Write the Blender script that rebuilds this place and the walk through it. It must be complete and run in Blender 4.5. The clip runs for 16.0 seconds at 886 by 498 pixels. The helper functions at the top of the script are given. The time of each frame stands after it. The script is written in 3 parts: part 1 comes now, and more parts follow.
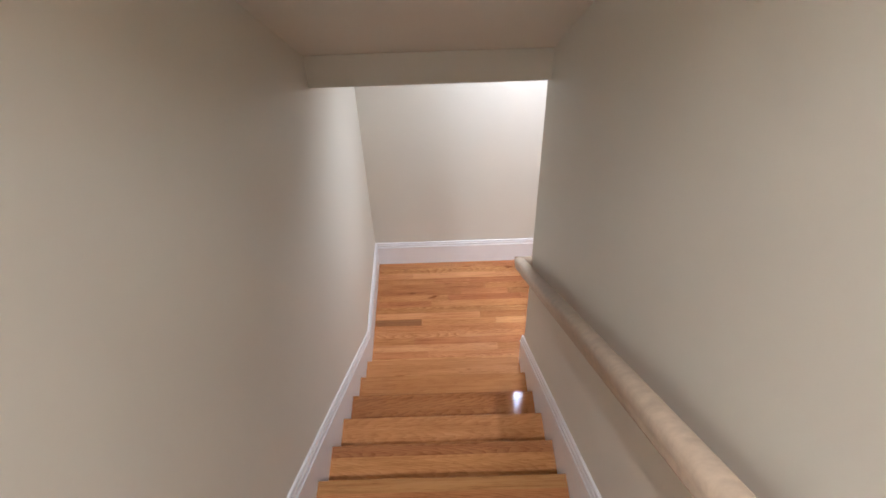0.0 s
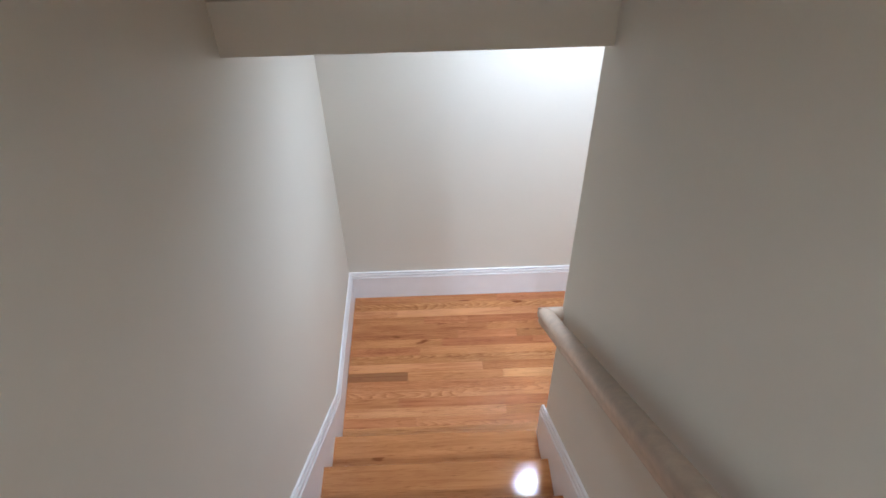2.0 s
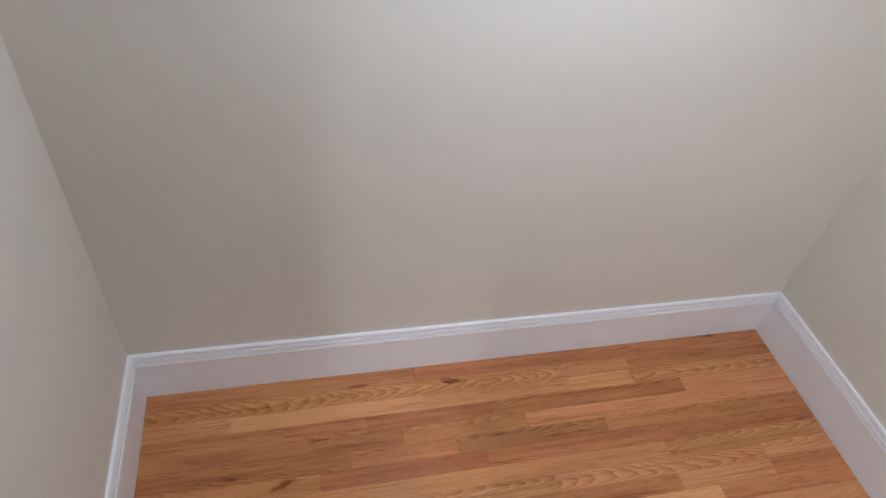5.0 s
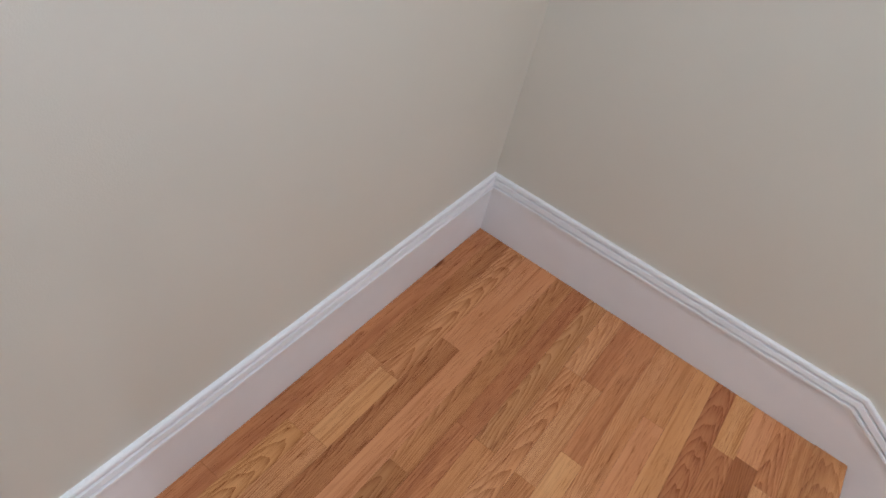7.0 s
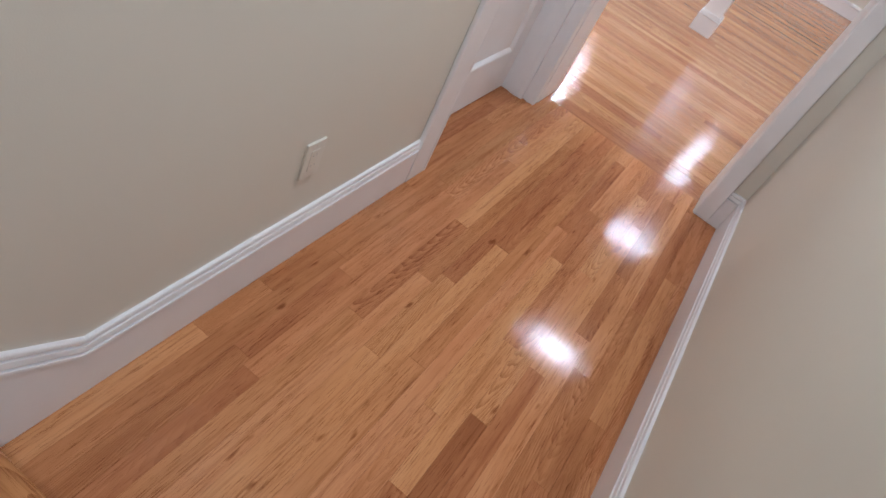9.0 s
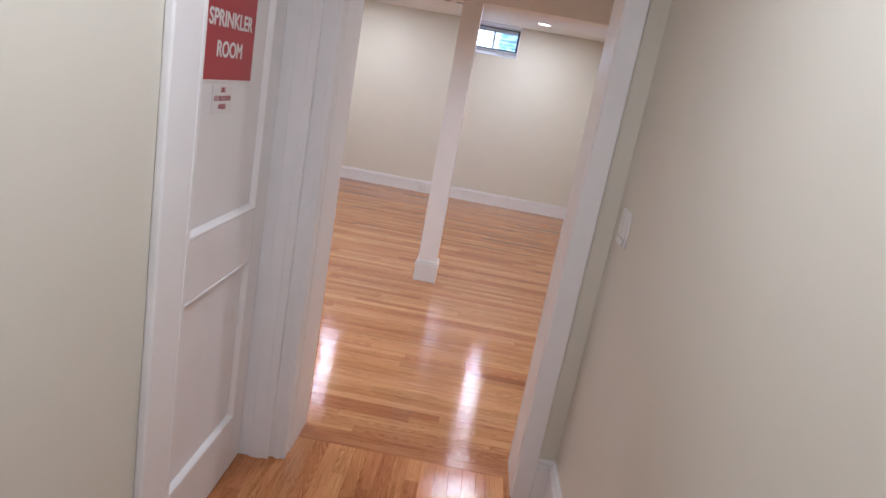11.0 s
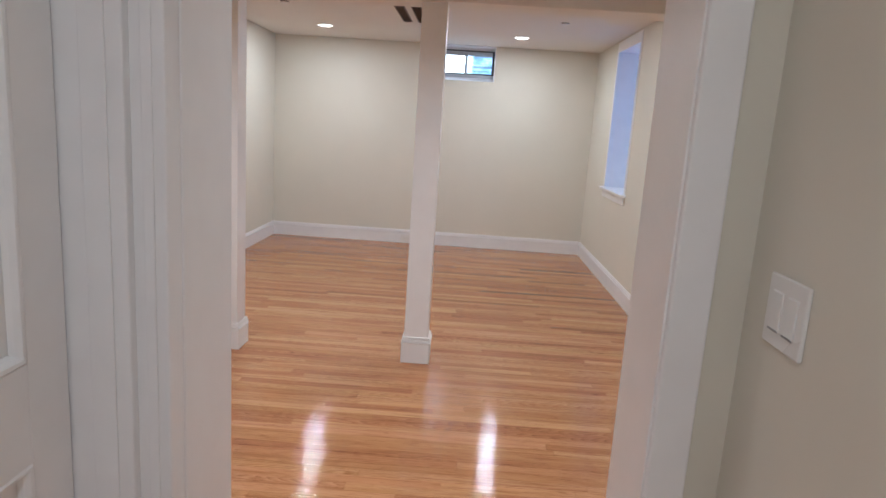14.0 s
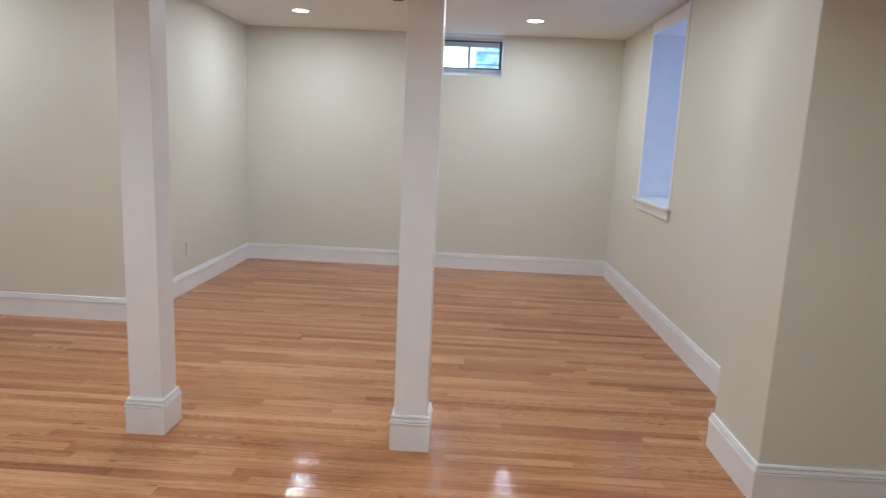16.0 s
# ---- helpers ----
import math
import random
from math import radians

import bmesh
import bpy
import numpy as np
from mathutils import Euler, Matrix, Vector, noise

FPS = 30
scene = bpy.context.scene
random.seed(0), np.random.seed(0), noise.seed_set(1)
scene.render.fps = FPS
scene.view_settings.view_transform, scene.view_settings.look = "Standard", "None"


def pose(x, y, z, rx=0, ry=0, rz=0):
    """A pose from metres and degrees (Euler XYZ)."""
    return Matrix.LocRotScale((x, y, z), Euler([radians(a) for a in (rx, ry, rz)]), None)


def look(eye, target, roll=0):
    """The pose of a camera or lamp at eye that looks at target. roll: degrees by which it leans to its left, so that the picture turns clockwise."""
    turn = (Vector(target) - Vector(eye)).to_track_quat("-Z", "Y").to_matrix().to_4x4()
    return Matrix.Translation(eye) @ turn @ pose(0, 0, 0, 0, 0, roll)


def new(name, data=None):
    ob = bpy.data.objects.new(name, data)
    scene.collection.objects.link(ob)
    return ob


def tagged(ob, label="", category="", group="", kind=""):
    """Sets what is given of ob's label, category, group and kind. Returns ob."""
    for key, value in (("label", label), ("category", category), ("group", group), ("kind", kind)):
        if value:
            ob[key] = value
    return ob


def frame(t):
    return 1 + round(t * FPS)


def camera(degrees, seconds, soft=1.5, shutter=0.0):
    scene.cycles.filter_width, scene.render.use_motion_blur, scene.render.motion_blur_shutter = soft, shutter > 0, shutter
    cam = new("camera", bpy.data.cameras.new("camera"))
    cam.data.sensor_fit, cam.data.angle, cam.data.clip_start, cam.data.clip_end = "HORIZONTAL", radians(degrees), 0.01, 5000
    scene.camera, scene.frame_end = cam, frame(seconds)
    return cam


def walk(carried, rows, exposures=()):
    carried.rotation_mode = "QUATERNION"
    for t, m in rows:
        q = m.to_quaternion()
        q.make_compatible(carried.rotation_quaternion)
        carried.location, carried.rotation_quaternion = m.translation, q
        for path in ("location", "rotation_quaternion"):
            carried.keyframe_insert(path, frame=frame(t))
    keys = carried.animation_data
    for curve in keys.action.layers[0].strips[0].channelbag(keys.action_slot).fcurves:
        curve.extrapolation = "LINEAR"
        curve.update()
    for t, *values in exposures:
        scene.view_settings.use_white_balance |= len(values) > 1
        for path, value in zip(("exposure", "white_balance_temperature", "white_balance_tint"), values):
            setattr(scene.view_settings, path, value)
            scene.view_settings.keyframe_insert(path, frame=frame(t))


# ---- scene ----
# ---- camera and walk ----
cam = camera(69.1, 16.0, soft=1.6)
PATH = [
    (0, (0.522, -3.564, 3.608), (0.509, -2.094, 2.253), -2.2),
    (0.5, (0.493, -3.337, 3.46), (0.52, -1.869, 2.102), -1.2),
    (1, (0.511, -3.147, 3.355), (0.548, -1.682, 1.995), -1.0),
    (1.5, (0.504, -2.935, 3.22), (0.531, -1.469, 1.861), -1.4),
    (2, (0.5, -2.721, 3.06), (0.524, -1.246, 1.709), -1.3),
    (2.5, (0.491, -2.55, 2.913), (0.532, -1.051, 1.589), -0.7),
    (3, (0.505, -2.24, 2.738), (0.524, -0.773, 1.379), -1.0),
    (3.2, (0.529, -2.129, 2.669), (0.54, -0.668, 1.303), -1.7),
    (5.3, (0.5, -1.16, 1.935), (1.051, 0.161, 0.538), 10.3),
    (5.5, (0.511, -1.093, 1.85), (1.142, 0.189, 0.451), 11.2),
    (6, (0.526, -0.901, 1.643), (1.404, 0.239, 0.254), 13.5),
    (6.5, (0.641, -0.753, 1.55), (1.703, 0.224, 0.164), 12.7),
    (7, (0.853, -0.586, 1.496), (2.148, 0.057, 0.114), 15.2),
    (7.5, (1.057, -0.572, 1.473), (2.535, -0.516, 0.126), 20.3),
    (7.7, (1.101, -0.513, 1.404), (2.625, -0.844, 0.152), 24.4),
    (8, (1.294, -0.635, 1.412), (2.631, -1.361, 0.113), 26.2),
    (8.2, (1.384, -0.688, 1.401), (2.57, -1.626, 0.091), 27.0),
    (8.4, (1.431, -0.75, 1.403), (2.457, -1.85, 0.085), 27.1),
    (8.6, (1.471, -0.792, 1.382), (2.299, -2.048, 0.064), 27.0),
    (9, (1.578, -0.882, 1.41), (1.93, -2.36, 0.11), 29.0),
    (9.5, (1.625, -0.964, 1.468), (1.748, -2.595, 0.316), 23.5),
    (9.6, (1.637, -0.987, 1.487), (1.745, -2.65, 0.381), 22.3),
    (10, (1.678, -1.142, 1.519), (1.776, -2.947, 0.664), 18.7),
    (10.2, (1.678, -1.212, 1.538), (1.771, -3.063, 0.786), 16.5),
    (12.3, (1.652, -1.936, 1.492), (1.705, -3.899, 1.115), 6.3),
    (12.5, (1.641, -1.98, 1.475), (1.697, -3.945, 1.106), 5.7),
    (13, (1.66, -2.145, 1.432), (1.722, -4.11, 1.064), 4.7),
    (13.5, (1.709, -2.384, 1.438), (1.766, -4.348, 1.066), 4.2),
    (14, (1.689, -2.618, 1.439), (1.747, -4.582, 1.063), 3.7),
    (14.5, (1.666, -2.921, 1.419), (1.723, -4.888, 1.061), 3.4),
    (15, (1.693, -3.169, 1.323), (1.756, -5.135, 0.964), 3.2),
    (15.5, (1.739, -3.46, 1.372), (1.803, -5.427, 1.016), 2.9),
    (16, (1.728, -3.733, 1.37), (1.797, -5.702, 1.023), 2.6),
]
walk(cam, [(t, look(eye, target, roll)) for t, eye, target, roll in PATH],
     exposures=[(0.0, 0.90, 5700, 13), (1.0, 0.84, 5430, 10), (1.9, 0.94, 5150, 8), (2.5, 0.80, 5020, 9), (3.2, 0.66, 4800, 9), (5.3, 0.34, 5450, 11), (7.0, 0.34, 5420, 9), (8.5, 0.14, 5400, 9), (10.2, -0.1, 5520, 12), (12.5, -0.32, 5850, 14), (13.5, -0.32, 5800, 11), (14.5, -0.38, 5550, 5), (16.0, -0.38, 5480, 3)])

# ---- light ----
world = bpy.data.worlds.new("sky")
scene.world = world
world.use_nodes = True
wn = world.node_tree.nodes
sky = wn.new("ShaderNodeTexSky")
sky.sky_type = "NISHITA"
sky.sun_disc = False
sky.sun_elevation = radians(35)
sky.sun_rotation = radians(150)
world.node_tree.links.new(sky.outputs[0], wn["Background"].inputs[0])
wn["Background"].inputs[1].default_value = 0.12

LAMP_W = 17.0
LAMP_COLOR = (1.0, 0.98, 0.955)
COOL_LAMP = (0.95, 0.965, 1.0)
# tint of the unseen light added over the stair top
UPPER_FILL = (1.0, 0.98, 0.935)


def lamp_light(x, y, z, watts, color=LAMP_COLOR, size=0.12, spread=180):
    data = bpy.data.lights.new("downlight", "AREA")
    data.shape, data.size, data.energy, data.color = "DISK", size, watts, color
    data.spread = radians(spread)
    ob = new("downlight_lamp", data)
    ob.matrix_world = pose(x, y, z)
    return ob


def window_light(m, w, h, watts, color):
    data = bpy.data.lights.new("daylight", "AREA")
    data.shape, data.size, data.size_y, data.energy, data.color = "RECTANGLE", w, h, watts, color
    ob = new("daylight_lamp", data)
    ob.matrix_world = m
    return ob


# ---- materials ----
def material(name, color, rough=0.5, metal=0.0, vary=0.05, scale=6.0, bump=0.0, bump_scale=300.0, coat=0.0):
    """A painted or plain surface with soft blotches, fine relief and slightly uneven gloss."""
    m = bpy.data.materials.new(name)
    m.use_nodes = True
    n, l = m.node_tree.nodes, m.node_tree.links
    b = n["Principled BSDF"]
    geo = n.new("ShaderNodeNewGeometry")
    big = n.new("ShaderNodeTexNoise")
    big.inputs["Scale"].default_value, big.inputs["Detail"].default_value = scale, 5.0
    l.new(geo.outputs["Position"], big.inputs["Vector"])
    ramp = n.new("ShaderNodeMapRange")
    ramp.inputs["From Min"].default_value, ramp.inputs["From Max"].default_value = 0.3, 0.7
    ramp.inputs["To Min"].default_value, ramp.inputs["To Max"].default_value = 1 - vary, 1 + vary
    l.new(big.outputs["Fac"], ramp.inputs["Value"])
    mul = n.new("ShaderNodeVectorMath")
    mul.operation = "SCALE"
    mul.inputs[0].default_value = color
    l.new(ramp.outputs[0], mul.inputs["Scale"])
    l.new(mul.outputs[0], b.inputs["Base Color"])
    rr = n.new("ShaderNodeMapRange")
    rr.inputs["To Min"].default_value, rr.inputs["To Max"].default_value = max(rough - 0.08, 0.02), min(rough + 0.08, 1)
    l.new(big.outputs["Fac"], rr.inputs["Value"])
    l.new(rr.outputs[0], b.inputs["Roughness"])
    b.inputs["Metallic"].default_value = metal
    b.inputs["Coat Weight"].default_value = coat
    if bump:
        fine = n.new("ShaderNodeTexNoise")
        fine.inputs["Scale"].default_value, fine.inputs["Detail"].default_value = bump_scale, 3.0
        l.new(geo.outputs["Position"], fine.inputs["Vector"])
        bp = n.new("ShaderNodeBump")
        bp.inputs["Strength"].default_value, bp.inputs["Distance"].default_value = bump, 0.002
        l.new(fine.outputs["Fac"], bp.inputs["Height"])
        l.new(bp.outputs[0], b.inputs["Normal"])
    return m


def oak(name, along_y=False, dark=1.0, rough=0.12, hue=(1.0, 1.0, 1.0), contrast=1.0, figured=0.9, spread=0.66, cup=1.5, origin=0.0, width=0.057, warm=0.5, sheen=0.36, pore_relief=0.065, gap=0.8, grainy=1.0, ripple=0.55, heart=None, arches=15.0):
    """Varnished oak: each board its own tone, from reddish brown to straw, with pores and nested arches along its length.
    origin, width: where the rows of boards lie across their length. warm: the share of reddish boards; gap: how far the two kinds lie apart."""
    m = bpy.data.materials.new(name)
    m.use_nodes = True
    n, l = m.node_tree.nodes, m.node_tree.links
    b = n["Principled BSDF"]
    geo, info = n.new("ShaderNodeNewGeometry"), n.new("ShaderNodeObjectInfo")

    def math_node(op, a, c=None):
        k = n.new("ShaderNodeMath")
        k.operation = op
        for i, v in enumerate((a, c)):
            if isinstance(v, (int, float)):
                k.inputs[i].default_value = v
            elif v is not None:
                l.new(v, k.inputs[i])
        return k.outputs[0]

    def ramp_between(value, lo, hi):
        k = n.new("ShaderNodeMapRange")
        k.inputs["From Min"].default_value, k.inputs["From Max"].default_value = lo, hi
        l.new(value, k.inputs["Value"])
        return k.outputs[0]

    rnd = math_node("FRACT", math_node("ADD", info.outputs["Random"], geo.outputs["Random Per Island"]))

    def draw_lot(k):
        return math_node("FRACT", math_node("MULTIPLY", rnd, k))

    jump = n.new("ShaderNodeCombineXYZ")
    for axis, k in enumerate((37.0, 91.0, 17.0)):
        l.new(math_node("MULTIPLY", rnd, k), jump.inputs[axis])
    at = n.new("ShaderNodeVectorMath")
    at.operation = "ADD"
    l.new(geo.outputs["Position"], at.inputs[0])
    l.new(jump.outputs[0], at.inputs[1])
    turn = n.new("ShaderNodeMapping")
    turn.inputs["Rotation"].default_value = (0, 0, radians(90) if along_y else 0)
    l.new(at.outputs[0], turn.inputs["Vector"])

    def noise_at(sx, sy, detail=4.0, rough_=0.6):
        mp = n.new("ShaderNodeMapping")
        mp.inputs["Scale"].default_value = (sx, sy, sy)
        l.new(turn.outputs[0], mp.inputs["Vector"])
        t = n.new("ShaderNodeTexNoise")
        t.inputs["Scale"].default_value, t.inputs["Detail"].default_value, t.inputs["Roughness"].default_value = 1.0, detail, rough_
        l.new(mp.outputs[0], t.inputs["Vector"])
        return t.outputs["Fac"]

    # place along the board, and across it from 0 to 1
    split = n.new("ShaderNodeSeparateXYZ")
    l.new(geo.outputs["Position"], split.inputs[0])
    run, side = (split.outputs[1], split.outputs[0]) if along_y else (split.outputs[0], split.outputs[1])
    across = math_node("FRACT", math_node("MULTIPLY", math_node("SUBTRACT", side, origin), 1.0 / width))
    # rings: arches about a heart line that lies within the board or beside it
    off = math_node("SUBTRACT", across, heart or math_node("SUBTRACT", math_node("MULTIPLY", draw_lot(5.3), 2.4), 0.7))
    arch = math_node("MULTIPLY", math_node("MULTIPLY", off, off), 8.0)
    along = math_node("MULTIPLY", math_node("ADD", run, math_node("MULTIPLY", rnd, 37.0)), arches)
    field = math_node("ADD", math_node("ADD", arch, along), math_node("MULTIPLY", noise_at(2.6, 20.0, 2.5, 0.5), 4.8))
    ring = math_node("POWER", math_node("FRACT", field), 1.9)
    flecks = ramp_between(noise_at(26.0, 330.0, 3.0, 0.65), 0.40, 0.66)
    ring = math_node("MULTIPLY", ring, math_node("ADD", math_node("MULTIPLY", flecks, 0.6), 0.4))
    mottle = noise_at(3.5, 26.0, 3.0)
    level = math_node("ADD", math_node("ADD", math_node("MULTIPLY", draw_lot(7.31), spread), math_node("MULTIPLY", noise_at(1.3, 5.0, 2.0), 0.36)),
                      math_node("MULTIPLY", math_node("SUBTRACT", mottle, 0.5), 0.75 * contrast))

    def tones(cols):
        k = n.new("ShaderNodeValToRGB")
        k.color_ramp.elements.new(0.5)
        for e_, p_, c_ in zip(k.color_ramp.elements, (0.0, 0.5, 1.0), cols):
            e_.position, e_.color = p_, (c_[0] * dark * hue[0], c_[1] * dark * hue[1], c_[2] * dark * hue[2], 1)
        l.new(level, k.inputs[0])
        return k.outputs[0]

    red = tones(((0.330, 0.118, 0.042), (0.500, 0.203, 0.080), (0.600, 0.275, 0.115)))
    straw = tones(((0.420, 0.185, 0.062), (0.590, 0.290, 0.104), (0.700, 0.395, 0.165)))
    pick = n.new("ShaderNodeMix")
    pick.data_type = "RGBA"
    kind = ramp_between(draw_lot(3.77), warm - 0.42, warm + 0.42)
    l.new(math_node("ADD", math_node("MULTIPLY", kind, gap), (1.0 - gap) * (1.0 - warm)), pick.inputs[0])
    l.new(red, pick.inputs[6])
    l.new(straw, pick.inputs[7])

    def darken(col, fac, amount, to):
        mx = n.new("ShaderNodeMix")
        mx.data_type, mx.blend_type = "RGBA", "MULTIPLY"
        l.new(math_node("MULTIPLY", fac, min(amount * contrast, 1.0)), mx.inputs[0])
        l.new(col, mx.inputs[6])
        mx.inputs[7].default_value = (*to, 1)
        return mx.outputs[2]

    odd = darken(pick.outputs[2], ramp_between(draw_lot(23.9), 0.93, 0.99), 0.75, (0.55, 0.46, 0.40))
    # some boards are plain, others strongly figured
    figure = math_node("MINIMUM", math_node("MULTIPLY", math_node("MAXIMUM", math_node("POWER", draw_lot(13.7), 1.5), 0.0 if heart is None else 0.3), figured), 1.0)
    c1 = darken(odd, math_node("MULTIPLY", ring, figure), 0.85, (0.42, 0.27, 0.18))
    c2 = darken(c1, ramp_between(noise_at(1.8, 75.0, 4.0, 0.65), 0.52, 0.74), 0.5 * grainy, (0.48, 0.33, 0.24))
    # patches of short pores
    pores = math_node("MULTIPLY", ramp_between(noise_at(15.0, 430.0, 3.0, 0.7), 0.52, 0.70), ramp_between(noise_at(3.0, 30.0, 2.0), 0.34, 0.58))
    c3 = darken(c2, pores, 0.85 * grainy, (0.40, 0.27, 0.18))
    c4 = darken(c3, ramp_between(noise_at(7.0, 22.0, 2.0, 0.5), 0.70, 0.77), 0.75, (0.42, 0.28, 0.20))
    l.new(c4, b.inputs["Base Color"])
    wear = n.new("ShaderNodeTexNoise")
    wear.inputs["Scale"].default_value = 3.0
    l.new(geo.outputs["Position"], wear.inputs["Vector"])
    rr = n.new("ShaderNodeMapRange")
    rr.inputs["To Min"].default_value, rr.inputs["To Max"].default_value = max(rough - 0.04, 0.03), rough + 0.06
    l.new(wear.outputs["Fac"], rr.inputs["Value"])
    l.new(rr.outputs[0], b.inputs["Roughness"])
    b.inputs["IOR"].default_value = 1.5
    b.inputs["Specular IOR Level"].default_value = sheen
    uneven = n.new("ShaderNodeTexNoise")
    uneven.inputs["Scale"].default_value, uneven.inputs["Detail"].default_value = 22.0, 2.5
    l.new(geo.outputs["Position"], uneven.inputs["Vector"])
    grain = ramp_between(noise_at(9.0, 260.0, 2.0, 0.6), 0.35, 0.70)
    hgt = math_node("ADD", math_node("MULTIPLY", noise_at(3.0, 30.0, 2.0), cup), math_node("MULTIPLY", grain, -pore_relief))
    hgt = math_node("ADD", hgt, math_node("MULTIPLY", uneven.outputs["Fac"], ripple))
    bp = n.new("ShaderNodeBump")
    bp.inputs["Strength"].default_value, bp.inputs["Distance"].default_value = 0.5, 0.0015
    l.new(hgt, bp.inputs["Height"])
    l.new(bp.outputs[0], b.inputs["Normal"])
    return m


def glow(name, color, strength):
    m = bpy.data.materials.new(name)
    m.use_nodes = True
    b = m.node_tree.nodes["Principled BSDF"]
    b.inputs["Base Color"].default_value = (0.8, 0.8, 0.8, 1)
    b.inputs["Emission Color"].default_value = (*color, 1)
    b.inputs["Emission Strength"].default_value = strength
    return m


WALL = material("beige wall paint", (0.69, 0.658, 0.572), 0.55, vary=0.018, scale=2.5, bump=0.12, bump_scale=420)
CEIL = material("white ceiling paint", (0.80, 0.775, 0.735), 0.7, vary=0.015, scale=2.0, bump=0.1, bump_scale=350)
TRIM = material("white semi-gloss trim paint", (0.83, 0.82, 0.825), 0.32, vary=0.02, scale=9.0, bump=0.06, bump_scale=160)
PLASTIC = material("white plastic", (0.78, 0.77, 0.75), 0.3, vary=0.01)
OUTLET = material("off-white outlet plastic", (0.72, 0.69, 0.61), 0.4, vary=0.01)
# near-black that stands for the shade inside vents and under sprinkler covers
SLOT_SHADE = material("painted shade in slots", (0.03, 0.03, 0.03), 0.6)
OAK_X = oak("varnished oak boards", spread=0.62, dark=1.06, cup=0.5, rough=0.10, origin=-1.083, hue=(1.0, 0.98, 1.0), warm=0.5, figured=1.5, contrast=1.1, grainy=1.25)
OAK_Y = oak("varnished oak hall boards", along_y=True, rough=0.10, cup=0.4, spread=0.5, hue=(1.0, 1.0, 1.12), origin=1.160, sheen=0.17, pore_relief=0.14, gap=0.5, dark=1.05, ripple=0.25, warm=0.55, figured=1.5, grainy=1.2, contrast=1.08)
OAK_STEP = oak("varnished oak steps", dark=0.92, rough=0.08, cup=0.3, width=0.12, figured=1.2, spread=0.3, gap=0.3, sheen=0.22)
OAK_ROOM = oak("varnished oak room boards", hue=(0.99, 1.04, 1.24), dark=0.91, rough=0.08, spread=0.62, cup=2.6, origin=-3.90, pore_relief=0.12, gap=0.55, grainy=1.5, contrast=1.15, figured=1.6, sheen=0.26)
OAK_FLAME = oak("strongly figured oak", figured=3.4, dark=1.14, contrast=1.35, spread=0.3, warm=0.1, origin=-1.083, heart=0.45, arches=19.0)
OAK_NOSE = oak("light figured oak nosing", figured=3.0, dark=1.0, spread=0.3, width=0.09, origin=-1.16, warm=0.1, heart=0.4, arches=11.0)
OAK_STRIP = oak("dark oak nosing strip", dark=0.72, rough=0.09, cup=0.3, width=0.06, figured=1.5, spread=0.35)
OAK_DARK = oak("dark oak", dark=0.55, figured=1.5, origin=-1.083)
GAP = material("dark gap between boards", (0.15, 0.075, 0.036), 0.6)
RAIL = material("unfinished pale wood", (0.46, 0.355, 0.255), 0.5, vary=0.14, scale=30.0, bump=0.25, bump_scale=120)
BRASS = material("aged brass", (0.42, 0.31, 0.18), 0.28, metal=1.0)
RED = material("red sign enamel", (0.42, 0.018, 0.028), 0.35, vary=0.03)
SIGNWHITE = material("white sign print", (0.82, 0.80, 0.80), 0.4)
REDINK = material("dark red print", (0.33, 0.03, 0.05), 0.5)
STEEL = material("grey metal", (0.42, 0.42, 0.43), 0.35, metal=0.9)
VENTMETAL = material("dull brown vent metal", (0.23, 0.19, 0.17), 0.5, metal=0.3)
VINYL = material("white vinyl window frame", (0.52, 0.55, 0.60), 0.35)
DARKFRAME = material("dark window gasket", (0.07, 0.075, 0.085), 0.5)
GLOW = glow("lit diffuser", (1.0, 0.93, 0.84), 14.0)
CONCRETE = material("raw concrete", (0.38, 0.37, 0.35), 0.9, vary=0.15, scale=4.0, bump=0.4, bump_scale=60)

GLASS = bpy.data.materials.new("window glass")
GLASS.use_nodes = True
gb = GLASS.node_tree.nodes["Principled BSDF"]
gb.inputs["Transmission Weight"].default_value, gb.inputs["Roughness"].default_value, gb.inputs["IOR"].default_value = 1.0, 0.02, 1.45


# ---- builders ----
def mesh_of(bm, name, mat):
    me = bpy.data.meshes.new(name)
    bmesh.ops.recalc_face_normals(bm, faces=bm.faces)
    bm.to_mesh(me)
    bm.free()
    me.materials.append(mat)
    return me


def part(name, bm, mat, parent=None, label=""):
    ob = new(name, mesh_of(bm, name, mat))
    if parent is not None:
        ob.parent = parent
    if label:
        ob["label"] = label
    return ob


def empty(name, x=0, y=0, z=0):
    ob = new(name)
    ob.matrix_world = pose(x, y, z)
    return ob


def box(lo, hi, bevel=0.0, bm=None, seg=2):
    own = bm is None
    bm = bm or bmesh.new()
    r = bmesh.ops.create_cube(bm, size=1.0)
    for v in r["verts"]:
        v.co = Vector([lo[i] + (v.co[i] + 0.5) * (hi[i] - lo[i]) for i in range(3)])
    if bevel:
        es = {e for v in r["verts"] for e in v.link_edges}
        bmesh.ops.bevel(bm, geom=list(es), offset=bevel, segments=seg, affect="EDGES", profile=0.5)
    return bm


def cyl(center, radius, depth, axis="z", seg=24, bm=None, r2=None):
    bm = bm or bmesh.new()
    rot = {"z": Matrix(), "x": Matrix.Rotation(radians(90), 4, "Y"), "y": Matrix.Rotation(radians(90), 4, "X")}[axis]
    bmesh.ops.create_cone(bm, cap_ends=True, segments=seg, radius1=radius, radius2=radius if r2 is None else r2, depth=depth, matrix=Matrix.Translation(center) @ rot)
    return bm


